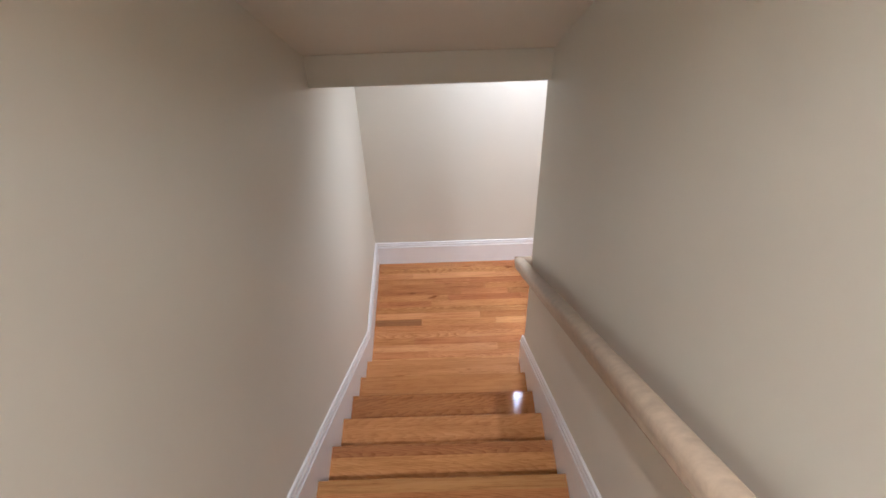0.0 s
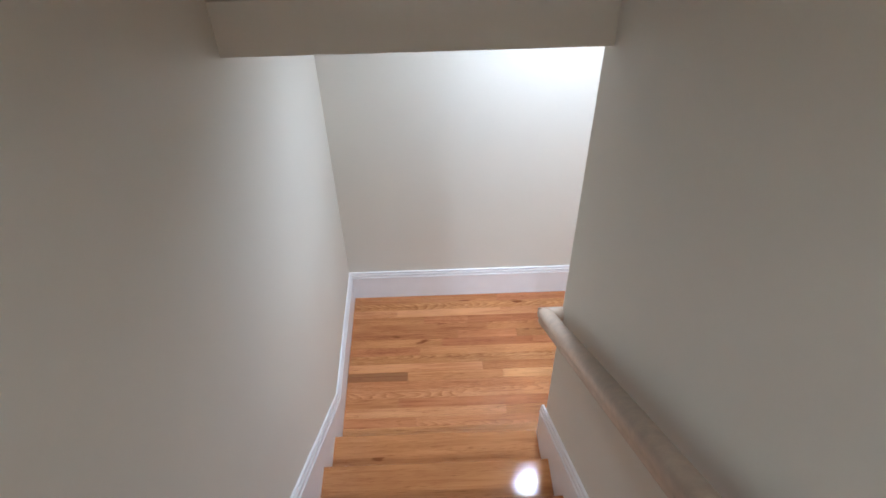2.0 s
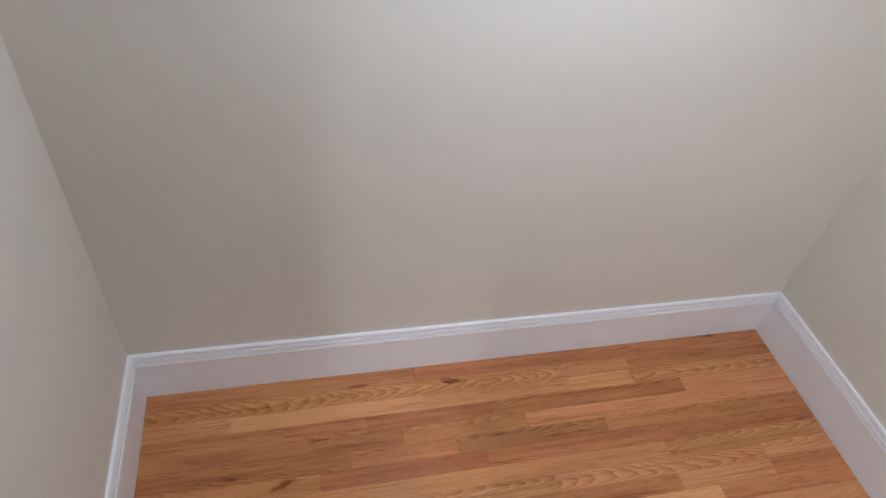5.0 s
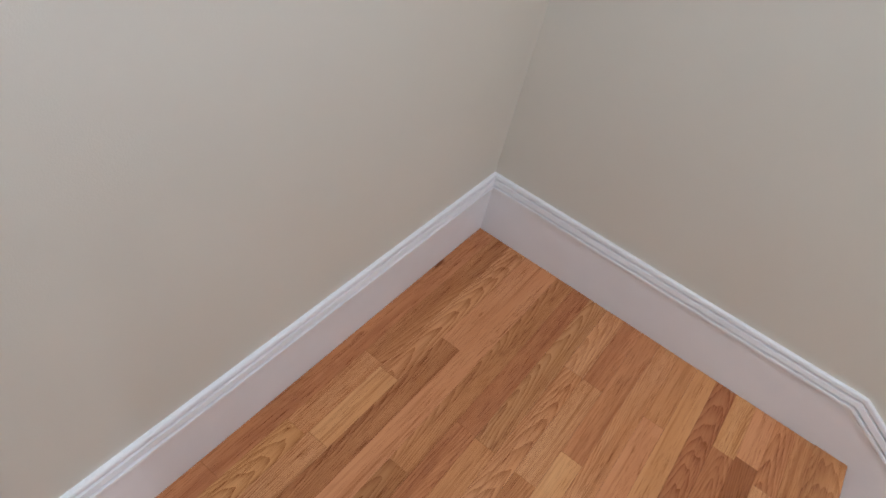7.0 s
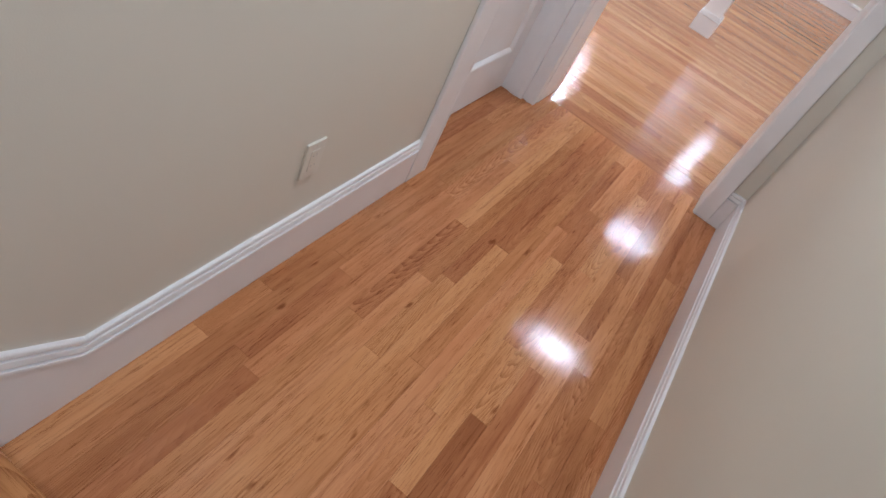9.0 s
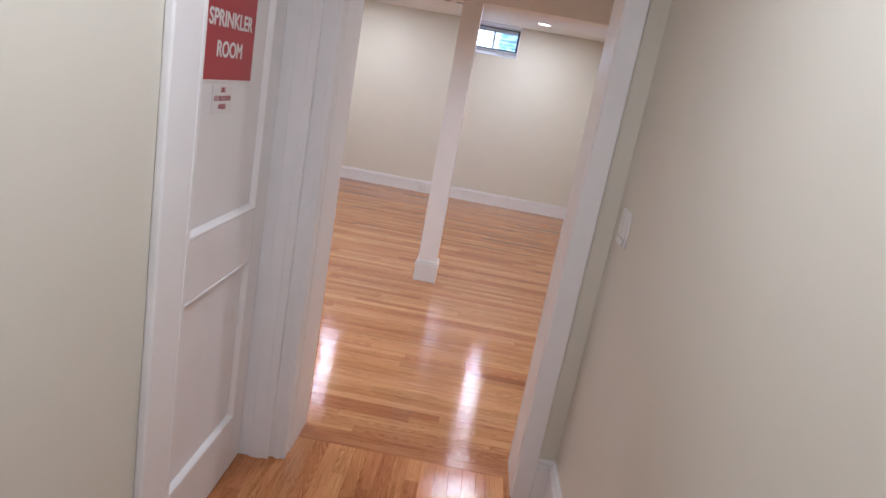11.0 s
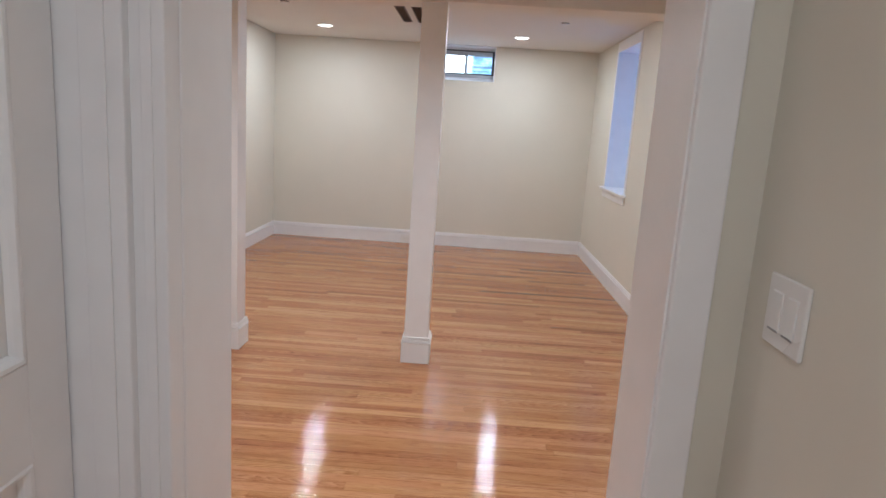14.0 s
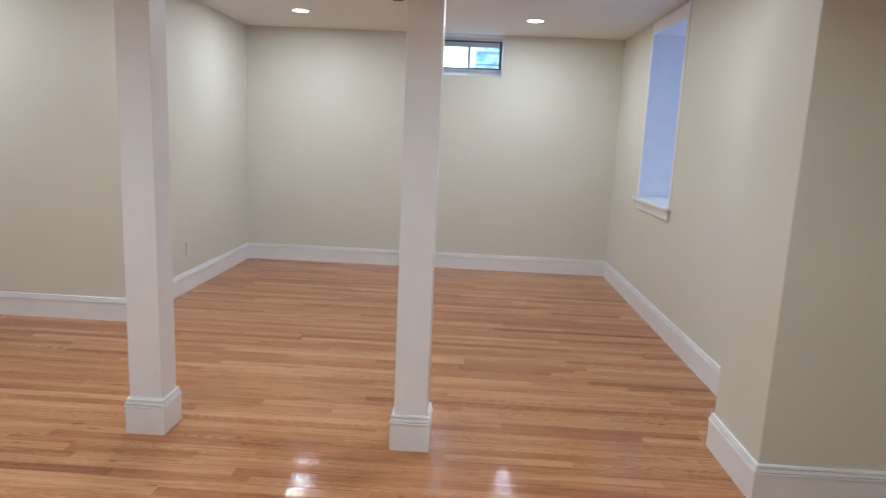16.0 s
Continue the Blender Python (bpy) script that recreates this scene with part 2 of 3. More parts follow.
def structure(name, bm, mat, label, category):
    return tagged(part(name, bm, mat), label, category, kind="structure")


def slab(name, lo, hi, mat, label, category="wall", bevel=0.0):
    return structure(name, box(lo, hi, bevel), mat, label, category)


# depth below the top edge and thickness off the wall, for the moulded cap of the skirting
CAP = [(0.0, 0.0), (0.0, 0.008), (0.003, 0.0105), (0.011, 0.0115), (0.0125, 0.005), (0.0160, 0.005), (0.0175, 0.013), (0.031, 0.0155), (0.0325, 0.008),
       (0.0360, 0.008), (0.0375, 0.0175), (0.044, 0.0185), (0.047, 0.0145), (0.050, 0.0145)]


def skirting(name, origin, along, out, path, bottom, label, k=1.0, thick=1.0):
    """A skirting board with a moulded cap. path: (run, top height) along the wall; bottom: a height, or one for each point of the path."""
    along, out = Vector((*along, 0)), Vector((*out, 0))
    n = len(path)
    bottoms = bottom if isinstance(bottom, (list, tuple)) else [bottom] * n
    dirs = [(Vector(path[i + 1]) - Vector(path[i])).normalized() for i in range(n - 1)]
    bm = bmesh.new()
    rows = []
    for i, (s, z) in enumerate(path):
        a, b = dirs[max(i - 1, 0)], dirs[min(i, n - 2)]
        na, nb = Vector((a.y, -a.x)), Vector((b.y, -b.x))
        if na.y > 0:
            na, nb = -na, -nb
        mit = (na + nb) / (1 + na.dot(nb))
        if i in (0, n - 1):
            mit = Vector((0, -1 / abs(na.y)))
        prof = [(Vector((s, z)) + mit * d * k, t * thick) for d, t in CAP]
        prof.append((Vector((prof[-1][0].x, bottoms[i])), CAP[-1][1] * thick))
        prof.append((Vector((prof[-1][0].x, bottoms[i])), 0.0))
        rows.append([bm.verts.new(Vector((*origin, 0)) + along * p.x + out * t + Vector((0, 0, p.y))) for p, t in prof])
    for r0, r1 in zip(rows, rows[1:]):
        for j in range(len(r0)):
            q = (j + 1) % len(r0)
            bm.faces.new((r0[j], r0[q], r1[q], r1[j]))
    bm.faces.new(rows[0])
    bm.faces.new(rows[-1][::-1])
    return structure(name, bm, TRIM, label, "baseboard")


def ring_base(lo, hi, z0, top, k=1.0):
    """A moulded base all round a rectangular post or pier, mitred at the corners."""
    bm = bmesh.new()
    prof = [(top - d * k, t) for d, t in CAP] + [(z0, CAP[-1][1])]
    rows = []
    for z, t in prof:
        rows.append([bm.verts.new(c) for c in ((lo[0] - t, lo[1] - t, z), (hi[0] + t, lo[1] - t, z), (hi[0] + t, hi[1] + t, z), (lo[0] - t, hi[1] + t, z))])
    for r0, r1 in zip(rows, rows[1:]):
        for j in range(4):
            bm.faces.new((r0[j], r0[(j + 1) % 4], r1[(j + 1) % 4], r1[j]))
    bm.faces.new(rows[-1])
    return bm

# ---- levels and planes ----
R = 0.185            # riser
LAND = 0.185         # landing above the hall floor
RUN = 0.2555
NOSE = -1.063        # first nosing of the long flight
STEP = -1.16         # nosing of the landing's single step
H_CEIL = 2.345
R_CEIL = 2.37
XL, XP, XH, XO = -0.015, 0.962, 1.160, 2.260
Y_BACK, Y_END, Y_ROOM = 0.015, -3.785, -4.02

# ---- walls of stair, landing and hall ----
slab("wall_stair_outer", (XL - 0.12, -7.0, 0), (XL, 0.135, 5.3), WALL, "beige painted plaster wall beside the stairs")
slab("wall_landing_back", (XL, Y_BACK, 0), (2.60, 0.135, 5.3), WALL, "beige painted plaster wall behind the landing")
slab("wall_stair_partition", (XP, Y_ROOM, 0), (XH, -1.13, 5.3), WALL, "beige painted partition wall between stairs and hall", bevel=0.004)
slab("wall_hall_outer", (XO, -2.765, 0), (XO + 0.30, Y_BACK, H_CEIL), WALL, "beige painted plaster wall of the lower hall")
slab("wall_hall_over_door", (XO, -3.715, 2.10), (XO + 0.30, -2.765, H_CEIL), WALL, "beige painted wall above the panelled door")
slab("wall_closet_back", (XO + 0.30, -3.785, 0), (XO + 0.42, -2.6, H_CEIL), WALL, "beige painted wall behind the door")
slab("ceiling_landing", (XL, -1.21, H_CEIL), (2.60, Y_BACK, 2.48), CEIL, "white painted ceiling over the landing", "ceiling")
slab("ceiling_hall", (XH, Y_ROOM, H_CEIL), (2.60, -1.21, 2.48), CEIL, "white painted ceiling over the lower hall", "ceiling")
bm = bmesh.new()
y1, z1, y2, z2 = -1.208, 2.48, -4.5, 2.48 + 0.724 * 3.292
vs = [bm.verts.new(c) for x in (XL, XP) for c in ((x, y1, z1), (x, y2, z2), (x, y2, z2 + 0.12), (x, y1, z1 + 0.12))]
for q in ((0, 1, 2, 3), (4, 5, 6, 7), (0, 1, 5, 4), (1, 2, 6, 5), (2, 3, 7, 6), (3, 0, 4, 7)):
    bm.faces.new([vs[i] for i in q])
structure("ceiling_stair_slope", bm, WALL, "sloping painted ceiling above the stairs", "ceiling")
slab("wall_header", (XL, -1.214, H_CEIL - 0.001), (XP, -1.2095, 2.482), WALL, "beige painted header at the foot of the sloping ceiling")
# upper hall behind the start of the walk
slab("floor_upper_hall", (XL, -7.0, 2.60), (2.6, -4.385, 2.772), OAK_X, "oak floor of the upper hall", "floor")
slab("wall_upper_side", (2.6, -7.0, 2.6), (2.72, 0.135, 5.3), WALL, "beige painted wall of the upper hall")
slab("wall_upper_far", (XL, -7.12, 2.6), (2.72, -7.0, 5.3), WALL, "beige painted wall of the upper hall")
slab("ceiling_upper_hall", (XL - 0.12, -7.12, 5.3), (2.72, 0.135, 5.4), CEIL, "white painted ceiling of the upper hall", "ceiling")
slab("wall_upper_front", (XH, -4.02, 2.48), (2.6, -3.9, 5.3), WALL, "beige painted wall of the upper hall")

# ---- end wall and opening to the big room ----
XA, XB = 1.307, 2.207
slab("wall_end_narrow", (XH - 0.1, Y_ROOM, 0), (XA - 0.018, Y_END, 2.14), WALL, "narrow strip of beige wall beside the doorway")
slab("wall_end_corner", (XB + 0.018, Y_ROOM, 0), (XO + 0.30, -3.785, 2.14), WALL, "beige wall in the corner of the doorway")
slab("wall_end_over", (XH, Y_ROOM, 2.14), (XO + 0.30, Y_END, H_CEIL), WALL, "beige wall above the doorway")
slab("wall_room_near_right", (-1.2, Y_ROOM, 0), (XH - 0.1, Y_ROOM + 0.12, 2.6), WALL, "beige painted wall of the big room beside the doorway")
slab("wall_room_near_left", (XO + 0.30, Y_ROOM, 0), (6.4, Y_ROOM + 0.12, 2.6), WALL, "beige painted wall of the big room beside the doorway")
op = tagged(empty("door_frame", (XA + XB) / 2, (Y_END + Y_ROOM) / 2, 0), "white painted door frame of an open doorway", "door frame", kind="structure")


def framed(name, lo, hi, bevel=0.003, mat=None, parent=None, label=""):
    ob = part(name, box(lo, hi, bevel), mat or TRIM, None, label)
    ob.parent = parent
    ob.matrix_parent_inverse = parent.matrix_world.inverted()
    return ob


bpy.context.view_layer.update()
framed("jamb", (XA - 0.018, Y_ROOM - 0.006, 0), (XA, Y_END + 0.004, 2.12), parent=op)
framed("jamb", (XB, Y_ROOM - 0.006, 0), (XB + 0.018, Y_END + 0.006, 2.12), parent=op)
framed("head_jamb", (XA, Y_ROOM - 0.006, 2.102), (XB, Y_END + 0.004, 2.12), parent=op)
framed("casing", (XA - 0.078, Y_END, 0), (XA - 0.004, Y_END + 0.018, 2.2), 0.004, parent=op)
framed("casing", (XB + 0.004, Y_END, 0), (2.2735, Y_END + 0.062, 2.2), 0.003, parent=op)
framed("casing_bead", (2.232, Y_END + 0.0625, 0), (2.252, Y_END + 0.067, 2.2), 0.002, parent=op)
framed("head_casing", (XA - 0.078, Y_END, 2.122), (2.266, Y_END + 0.020, 2.2), 0.004, parent=op)
framed("room_casing", (XA - 0.09, Y_ROOM - 0.02, 0), (XA - 0.005, Y_ROOM, 2.2), 0.004, parent=op)
framed("room_casing", (XB + 0.005, Y_ROOM - 0.02, 0), (XB + 0.09, Y_ROOM, 2.2), 0.004, parent=op)
framed("room_head_casing", (XA - 0.09, Y_ROOM - 0.021, 2.122), (XB + 0.09, Y_ROOM, 2.2), 0.004, parent=op)

# ---- panelled door with signs ----
DX = 2.387           # door face
DY0, DY1 = -2.783, -3.697
fr = tagged(empty("door_1", DX, -3.24, 0), "closed white painted two-panel door in a deep frame", "door", kind="structure")
bpy.context.view_layer.update()
framed("casing", (2.241, -2.765, 0), (XO, -2.645, 2.12), 0.005, parent=fr)
framed("casing_head", (2.243, -3.70, 2.085), (XO, -2.645, 2.2), 0.004, parent=fr)
framed("jamb", (2.2415, -2.781, 0), (DX + 0.07, -2.7655, 2.085), 0.002, parent=fr)
framed("jamb", (2.272, -3.785, 0), (DX + 0.07, -3.702, 2.085), 0.003, parent=fr)
framed("door_stop", (2.30, -3.7015, 0), (2.345, -3.697, 2.085), 0.0015, parent=fr)
framed("jamb_head", (2.272, -3.70, 2.075), (DX + 0.07, -2.78, 2.0845), 0.002, parent=fr)
leaf = framed("door_leaf", (DX + 0.016, DY1, 0.008), (DX + 0.045, DY0, 2.07), 0.002, parent=fr)


def door_piece(name, y0, y1, z0, z1, x=DX):
    return framed(name, (x, min(y0, y1), z0), (DX + 0.0165, max(y0, y1), z1), 0.0015, parent=fr)


SA, SB = DY0 - 0.10, DY1 + 0.105
door_piece("stile", DY0, SA, 0.008, 2.07)
door_piece("stile", SB, DY1, 0.008, 2.07)
door_piece("bottom_rail", SA, SB, 0.008, 0.222)
door_piece("lock_rail", SA, SB, 0.835, 1.012)
door_piece("top_rail", SA, SB, 1.93, 2.07)


def panel_mould(y0, y1, z0, z1):
    """Sloped sticking round a sunk door panel."""
    bm = bmesh.new()
    rows = []
    for inset, x in ((0.0, DX + 0.001), (0.004, DX - 0.002), (0.010, DX - 0.001), (0.017, DX + 0.007), (0.022, DX + 0.0155)):
        rows.append([bm.verts.new((x, a, c)) for a, c in ((y0 - inset, z0 + inset), (y1 + inset, z0 + inset), (y1 + inset, z1 - inset), (y0 - inset, z1 - inset))])
    for r0, r1 in zip(rows, rows[1:]):
        for j in range(4):
            bm.faces.new((r0[j], r0[(j + 1) % 4], r1[(j + 1) % 4], r1[j]))
    ob = part("panel_moulding", bm, TRIM)
    ob.parent = fr
    ob.matrix_parent_inverse = fr.matrix_world.inverted()


panel_mould(SA, SB, 0.222, 0.835)
panel_mould(SA, SB, 1.012, 1.93)
bm = bmesh.new()
prof = [(0.0, 0.030), (0.006, 0.031), (0.009, 0.024), (0.012, 0.012), (0.030, 0.011), (0.036, 0.018), (0.046, 0.026), (0.056, 0.027), (0.064, 0.021), (0.068, 0.008)]
rows = [[bm.verts.new((DX - d, -2.895 + r * math.cos(a * math.tau / 20), 0.915 + r * math.sin(a * math.tau / 20))) for a in range(20)] for d, r in prof]
for r0, r1 in zip(rows, rows[1:]):
    for j in range(20):
        bm.faces.new((r0[j], r0[(j + 1) % 20], r1[(j + 1) % 20], r1[j]))
bm.faces.new(rows[-1])
for f_ in bm.faces:
    f_.smooth = True
knob = part("door_knob", bm, BRASS, None, "aged brass door knob")
knob.parent = fr
knob.matrix_parent_inverse = fr.matrix_world.inverted()


def lettering(body, size, y, z, x, mat, parent, name="lettering", squeeze=1.0, heavy=0.0):
    """Words that face the hall, centred at y, z."""
    cu = bpy.data.curves.new(name, "FONT")
    cu.body, cu.size, cu.align_x, cu.align_y, cu.extrude = body, size, "CENTER", "CENTER", 0.0004
    tmp = bpy.data.objects.new(name, cu)
    scene.collection.objects.link(tmp)
    bpy.context.view_layer.update()
    me = bpy.data.meshes.new_from_object(tmp.evaluated_get(bpy.context.evaluated_depsgraph_get()))
    bpy.data.objects.remove(tmp)
    bpy.data.curves.remove(cu)
    me.transform(Matrix.Translation((x, y, z)) @ Matrix(((0, 0, -1, 0), (-1, 0, 0, 0), (0, 1, 0, 0), (0, 0, 0, 1))) @ Matrix.Diagonal((squeeze, 1, 1, 1)))
    if heavy:
        # bold strokes: the letters again, a hair apart
        bm = bmesh.new()
        for k, (dy, dz) in enumerate(((0, 0), (heavy, 0), (-heavy, 0), (0, heavy), (0, -heavy))):
            me.transform(Matrix.Translation((-0.00012 * k, dy, dz)))
            bm.from_mesh(me)
            me.transform(Matrix.Translation((0.00012 * k, -dy, -dz)))
        bm.to_mesh(me)
        bm.free()
    me.materials.clear()
    me.materials.append(mat)
    ob = new(name, me)
    ob.parent = parent
    return ob


PX = DX + 0.0155
sign = tagged(empty("sprinkler_sign"), "red rectangular sign with white words on a door", "sign")
part("plate", box((PX - 0.004, -3.460, 1.433), (PX - 0.0005, -3.114, 1.686), 0.001), RED, sign)
part("border", box((PX - 0.0032, -3.466, 1.427), (PX - 0.0004, -3.108, 1.692), 0.001), SIGNWHITE, sign, "thin white border of the sign")
lettering("SPRINKLER", 0.057, -3.287, 1.588, PX - 0.0044, SIGNWHITE, sign, squeeze=1.06, heavy=0.0014)
lettering("ROOM", 0.057, -3.287, 1.511, PX - 0.0044, SIGNWHITE, sign, squeeze=1.02, heavy=0.0014)
small = tagged(empty("extinguisher_notice"), "small white notice with dark red words on a door", "sign")
part("plate", box((PX - 0.0015, -3.340, 1.341), (PX - 0.0004, -3.205, 1.421), 0.0004), SIGNWHITE, small)
for k, w in enumerate(("FIRE", "EXTINGUISHER", "INSIDE")):
    lettering(w, 0.0205, -3.272, 1.405 - 0.0225 * k, PX - 0.0019, REDINK, small, squeeze=0.80, heavy=0.0)

# ---- the big room ----
slab("wall_room_back_low", (-0.1, -10.80, 0), (4.3, -10.375, 1.97), WALL, "beige painted back wall of the big room")
slab("wall_room_back_left", (2.13, -10.80, 1.97), (4.3, -10.375, 2.6), WALL, "beige painted back wall beside the small window")
slab("wall_room_back_right", (-0.1, -10.80, 1.97), (1.449, -10.375, 2.6), WALL, "beige painted back wall beside the small window")
slab("wall_room_back_top", (1.449, -10.80, R_CEIL), (2.13, -10.375, 2.6), WALL, "wall over the small window")
WX = 0.265
slab("wall_side_far", (-0.25, -10.375, 0), (WX, -9.335, 2.6), WALL, "beige painted side wall with a deep window")
slab("wall_side_near", (-0.25, -8.445, 0), (WX, -6.50, 2.6), WALL, "beige painted side wall with a deep window")
slab("wall_side_low", (-0.25, -9.335, 0), (WX, -8.445, 0.89), WALL, "beige painted wall under the deep window")
slab("wall_side_top", (-0.25, -9.335, 2.345), (WX, -8.445, 2.6), WALL, "beige painted wall over the deep window")
slab("wall_pier", (-1.2, -6.575, 0), (0.543, -6.115, 2.6), WALL, "thick projecting beige wall of the big room", bevel=0.004)
slab("wall_alcove", (4.03, -10.80, 0), (5.20, -7.965, 2.6), WALL, "projecting beige wall at the side of the big room", bevel=0.004)
slab("wall_room_side_right", (-1.32, -6.6, 0), (-1.2, -3.9, 2.6), WALL, "beige painted side wall of the big room")
slab("wall_room_side_left", (6.4, -10.8, 0), (6.52, -3.9, 2.6), WALL, "beige painted side wall of the big room")
slab("wall_recess_far", (5.2, -10.8, 0), (6.4, -10.68, 2.6), WALL, "beige painted wall of the far recess")
slab("ceiling_room", (-1.3, -10.80, R_CEIL), (6.5, -4.02, 2.56), CEIL, "white painted ceiling of the big room", "ceiling")
slab("beam", (0.543, -6.56, 2.108), (6.4, -6.33, R_CEIL), CEIL, "boxed white painted ceiling beam carried by posts", "beam", bevel=0.003)

# ---- skirtings ----
skirting("baseboard_landing_back", (0, Y_BACK), (1, 0), (0, -1), [(XL, 0.391), (XO, 0.391)], 0.18, "white moulded baseboard along the landing wall")
skirting("baseboard_hall_outer", (XO, 0), (0, -1), (-1, 0), [(-0.014, 0.3914), (1.075, 0.3914), (1.392, 0.190), (2.646, 0.190)], 0.0, "white moulded baseboard that steps down with the floor")
ky, kz, sl = -0.842, 0.397, 0.722
skirting("baseboard_stair_outer", (XL, 0), (0, -1), (1, 0), [(-0.014, 0.3916), (-ky, 0.3916), (4.5, kz + sl * (4.5 + ky))], [0.18, 0.0, 2.4], "white moulded skirting that climbs with the stairs")
skirting("baseboard_stair_partition", (XP, 0), (0, -1), (-1, 0), [(1.085, 0.60), (4.5, 0.60 + sl * 3.415)], [0.30, 2.4], "white moulded skirting that climbs with the stairs")
skirting("baseboard_partition_end", (0, -1.13), (1, 0), (0, 1), [(XP - 0.004, 0.392), (XH, 0.392)], 0.18, "short white moulded baseboard at the end of a wall")
skirting("baseboard_hall_inner", (XH, 0), (0, -1), (1, 0), [(1.18, 0.19), (3.768, 0.19)], 0.0, "white moulded baseboard along the lower hall")
skirting("baseboard_doorway_strip", (0, Y_END), (1, 0), (0, 1), [(XH, 0.1896), (XA - 0.079, 0.1896)], 0.0, "very short white baseboard beside the doorway")
skirting("baseboard_room_back", (0, -10.375), (1, 0), (0, 1), [(WX, 0.163), (4.03, 0.163)], 0.0, "white moulded baseboard along the back wall", 0.85)
skirting("baseboard_room_side", (WX, 0), (0, -1), (1, 0), [(6.55, 0.1634), (10.375, 0.1634)], 0.0, "white moulded baseboard under the deep window", 0.85)
skirting("baseboard_alcove", (4.03, 0), (0, -1), (-1, 0), [(7.947, 0.1634), (10.375, 0.1634)], 0.0, "white moulded baseboard along the alcove wall", 0.85)
skirting("baseboard_alcove_front", (0, -7.965), (1, 0), (0, 1), [(4.0125, 0.163), (5.12, 0.163)], 0.0, "white moulded baseboard along the projecting wall", 0.85)
structure("baseboard_pier", ring_base((-1.19, -6.575), (0.543, -6.115), 0, 0.165, 0.85), TRIM, "white moulded baseboard round the thick wall", "baseboard")
slab("casing_far_opening", (5.12, -7.965, 0), (5.21, -7.945, 2.1), TRIM, "white casing at the end of the projecting wall", "door frame", 0.004)


# ---- posts ----
def post(x, y, label):
    e = tagged(empty("post", x, y, 0), label, "post", "posts under the ceiling beam")
    h = 0.0725
    b = part("shaft", box((-h, -h, 0.02), (h, h, 2.108), 0.004), TRIM, e)
    base = part("base", ring_base((-h, -h), (h, h), 0.0, 0.163, 0.85), TRIM, e, "moulded white base")
    return e


post(1.930, -6.440, "square white painted post with a moulded base")
post(3.110, -6.447, "square white painted post with a moulded base")

# ---- staircase ----
stairs = tagged(empty("staircase"), "varnished oak staircase with rounded nosings between two walls", "stairs", kind="structure")


def tread_mesh(width, depth, thick):
    """A tread with a rounded front edge; origin at the top of the nosing, running back to -y."""
    bm = bmesh.new()
    prof = [(-depth, 0), (-0.012, 0), (-0.0045, -0.002), (-0.001, -0.007), (0, -thick / 2), (-0.001, -thick + 0.007), (-0.0045, -thick + 0.002), (-0.012, -thick), (-depth, -thick)]
    rows = [[bm.verts.new((x, p[0], p[1])) for p in prof] for x in (0, width)]
    for j in range(len(prof)):
        q = (j + 1) % len(prof)
        bm.faces.new((rows[0][j], rows[0][q], rows[1][q], rows[1][j]))
    bm.faces.new(rows[0])
    bm.faces.new(rows[1][::-1])
    return mesh_of(bm, "tread", OAK_STEP)


TREAD = tread_mesh(XP - XL, RUN + 0.03, 0.028)
RISER = mesh_of(box((0, -0.018, 0), (XP - XL, 0, R - 0.028)), "riser", OAK_STEP)
bm = bmesh.new()
box((0.0005, -0.062, -0.0270), (XP - XL - 0.0005, -0.0035, 0.0008), 0.004, bm)
STRIP = mesh_of(bm, "nosing_strip", OAK_STRIP)
for k in range(0, 14):
    z = LAND + R * (k + 1)
    y = NOSE - RUN * k
    t_ = new("tread", TREAD)
    t_.parent, t_.matrix_basis = stairs, pose(XL, y, z)
    if k in (4, 5):
        s_ = new("nosing_strip", STRIP)
        s_.parent, s_.matrix_basis = stairs, pose(XL, y, z)
    r_ = new("riser", RISER)
    r_.parent, r_.matrix_basis = stairs, pose(XL, y - 0.025, z - R)

# ---- handrail ----
rail = tagged(empty("handrail"), "pale unfinished wooden handrail fixed to the stair wall", "handrail")
RX, RY0, RZ0, RSL = 0.899, -1.118, 1.262, 0.735
# across (towards the wall) and up: a rail with a softly crowned top and hollow sides
RAIL_SECTION = [(-0.020, -0.036), (-0.023, -0.029), (-0.0225, -0.016), (-0.026, -0.008), (-0.0285, 0.004), (-0.0285, 0.016), (-0.0245, 0.0235), (-0.016, 0.0285), (-0.006, 0.031),
                (0.006, 0.031), (0.016, 0.0285), (0.0245, 0.0235), (0.0285, 0.016), (0.0285, 0.004), (0.026, -0.008), (0.0225, -0.016), (0.023, -0.029), (0.020, -0.036)]


def rail_piece(corner, far, inner, mitre):
    """One straight length of the rail, from its mitred corner to its far end."""
    way = (far - corner).normalized()
    inner = Vector(inner)
    up = inner.cross(way) if inner.cross(way).z > 0 else way.cross(inner)
    bm = bmesh.new()
    ends = ([], [])
    for a, c in RAIL_SECTION:
        shift = inner * (a * 0.88) + up * c
        ends[0].append(bm.verts.new(corner + shift - way * (shift.dot(mitre) / way.dot(mitre))))
        ends[1].append(bm.verts.new(far + shift))
    k = len(RAIL_SECTION)
    for i in range(k):
        f_ = bm.faces.new((ends[0][i], ends[0][(i + 1) % k], ends[1][(i + 1) % k], ends[1][i]))
        f_.smooth = i != k - 1
    bm.faces.new(ends[0])
    bm.faces.new(ends[1][::-1])
    return bm


corner = Vector((RX, RY0 - 0.025, RZ0))
top_end = Vector((RX, -4.35, RZ0 + RSL * (4.35 + RY0 - 0.025)))
mitre = Vector((-1, -1, 0)).normalized()
part("bar", rail_piece(corner, top_end, (1, 0, 0), mitre), RAIL, rail)
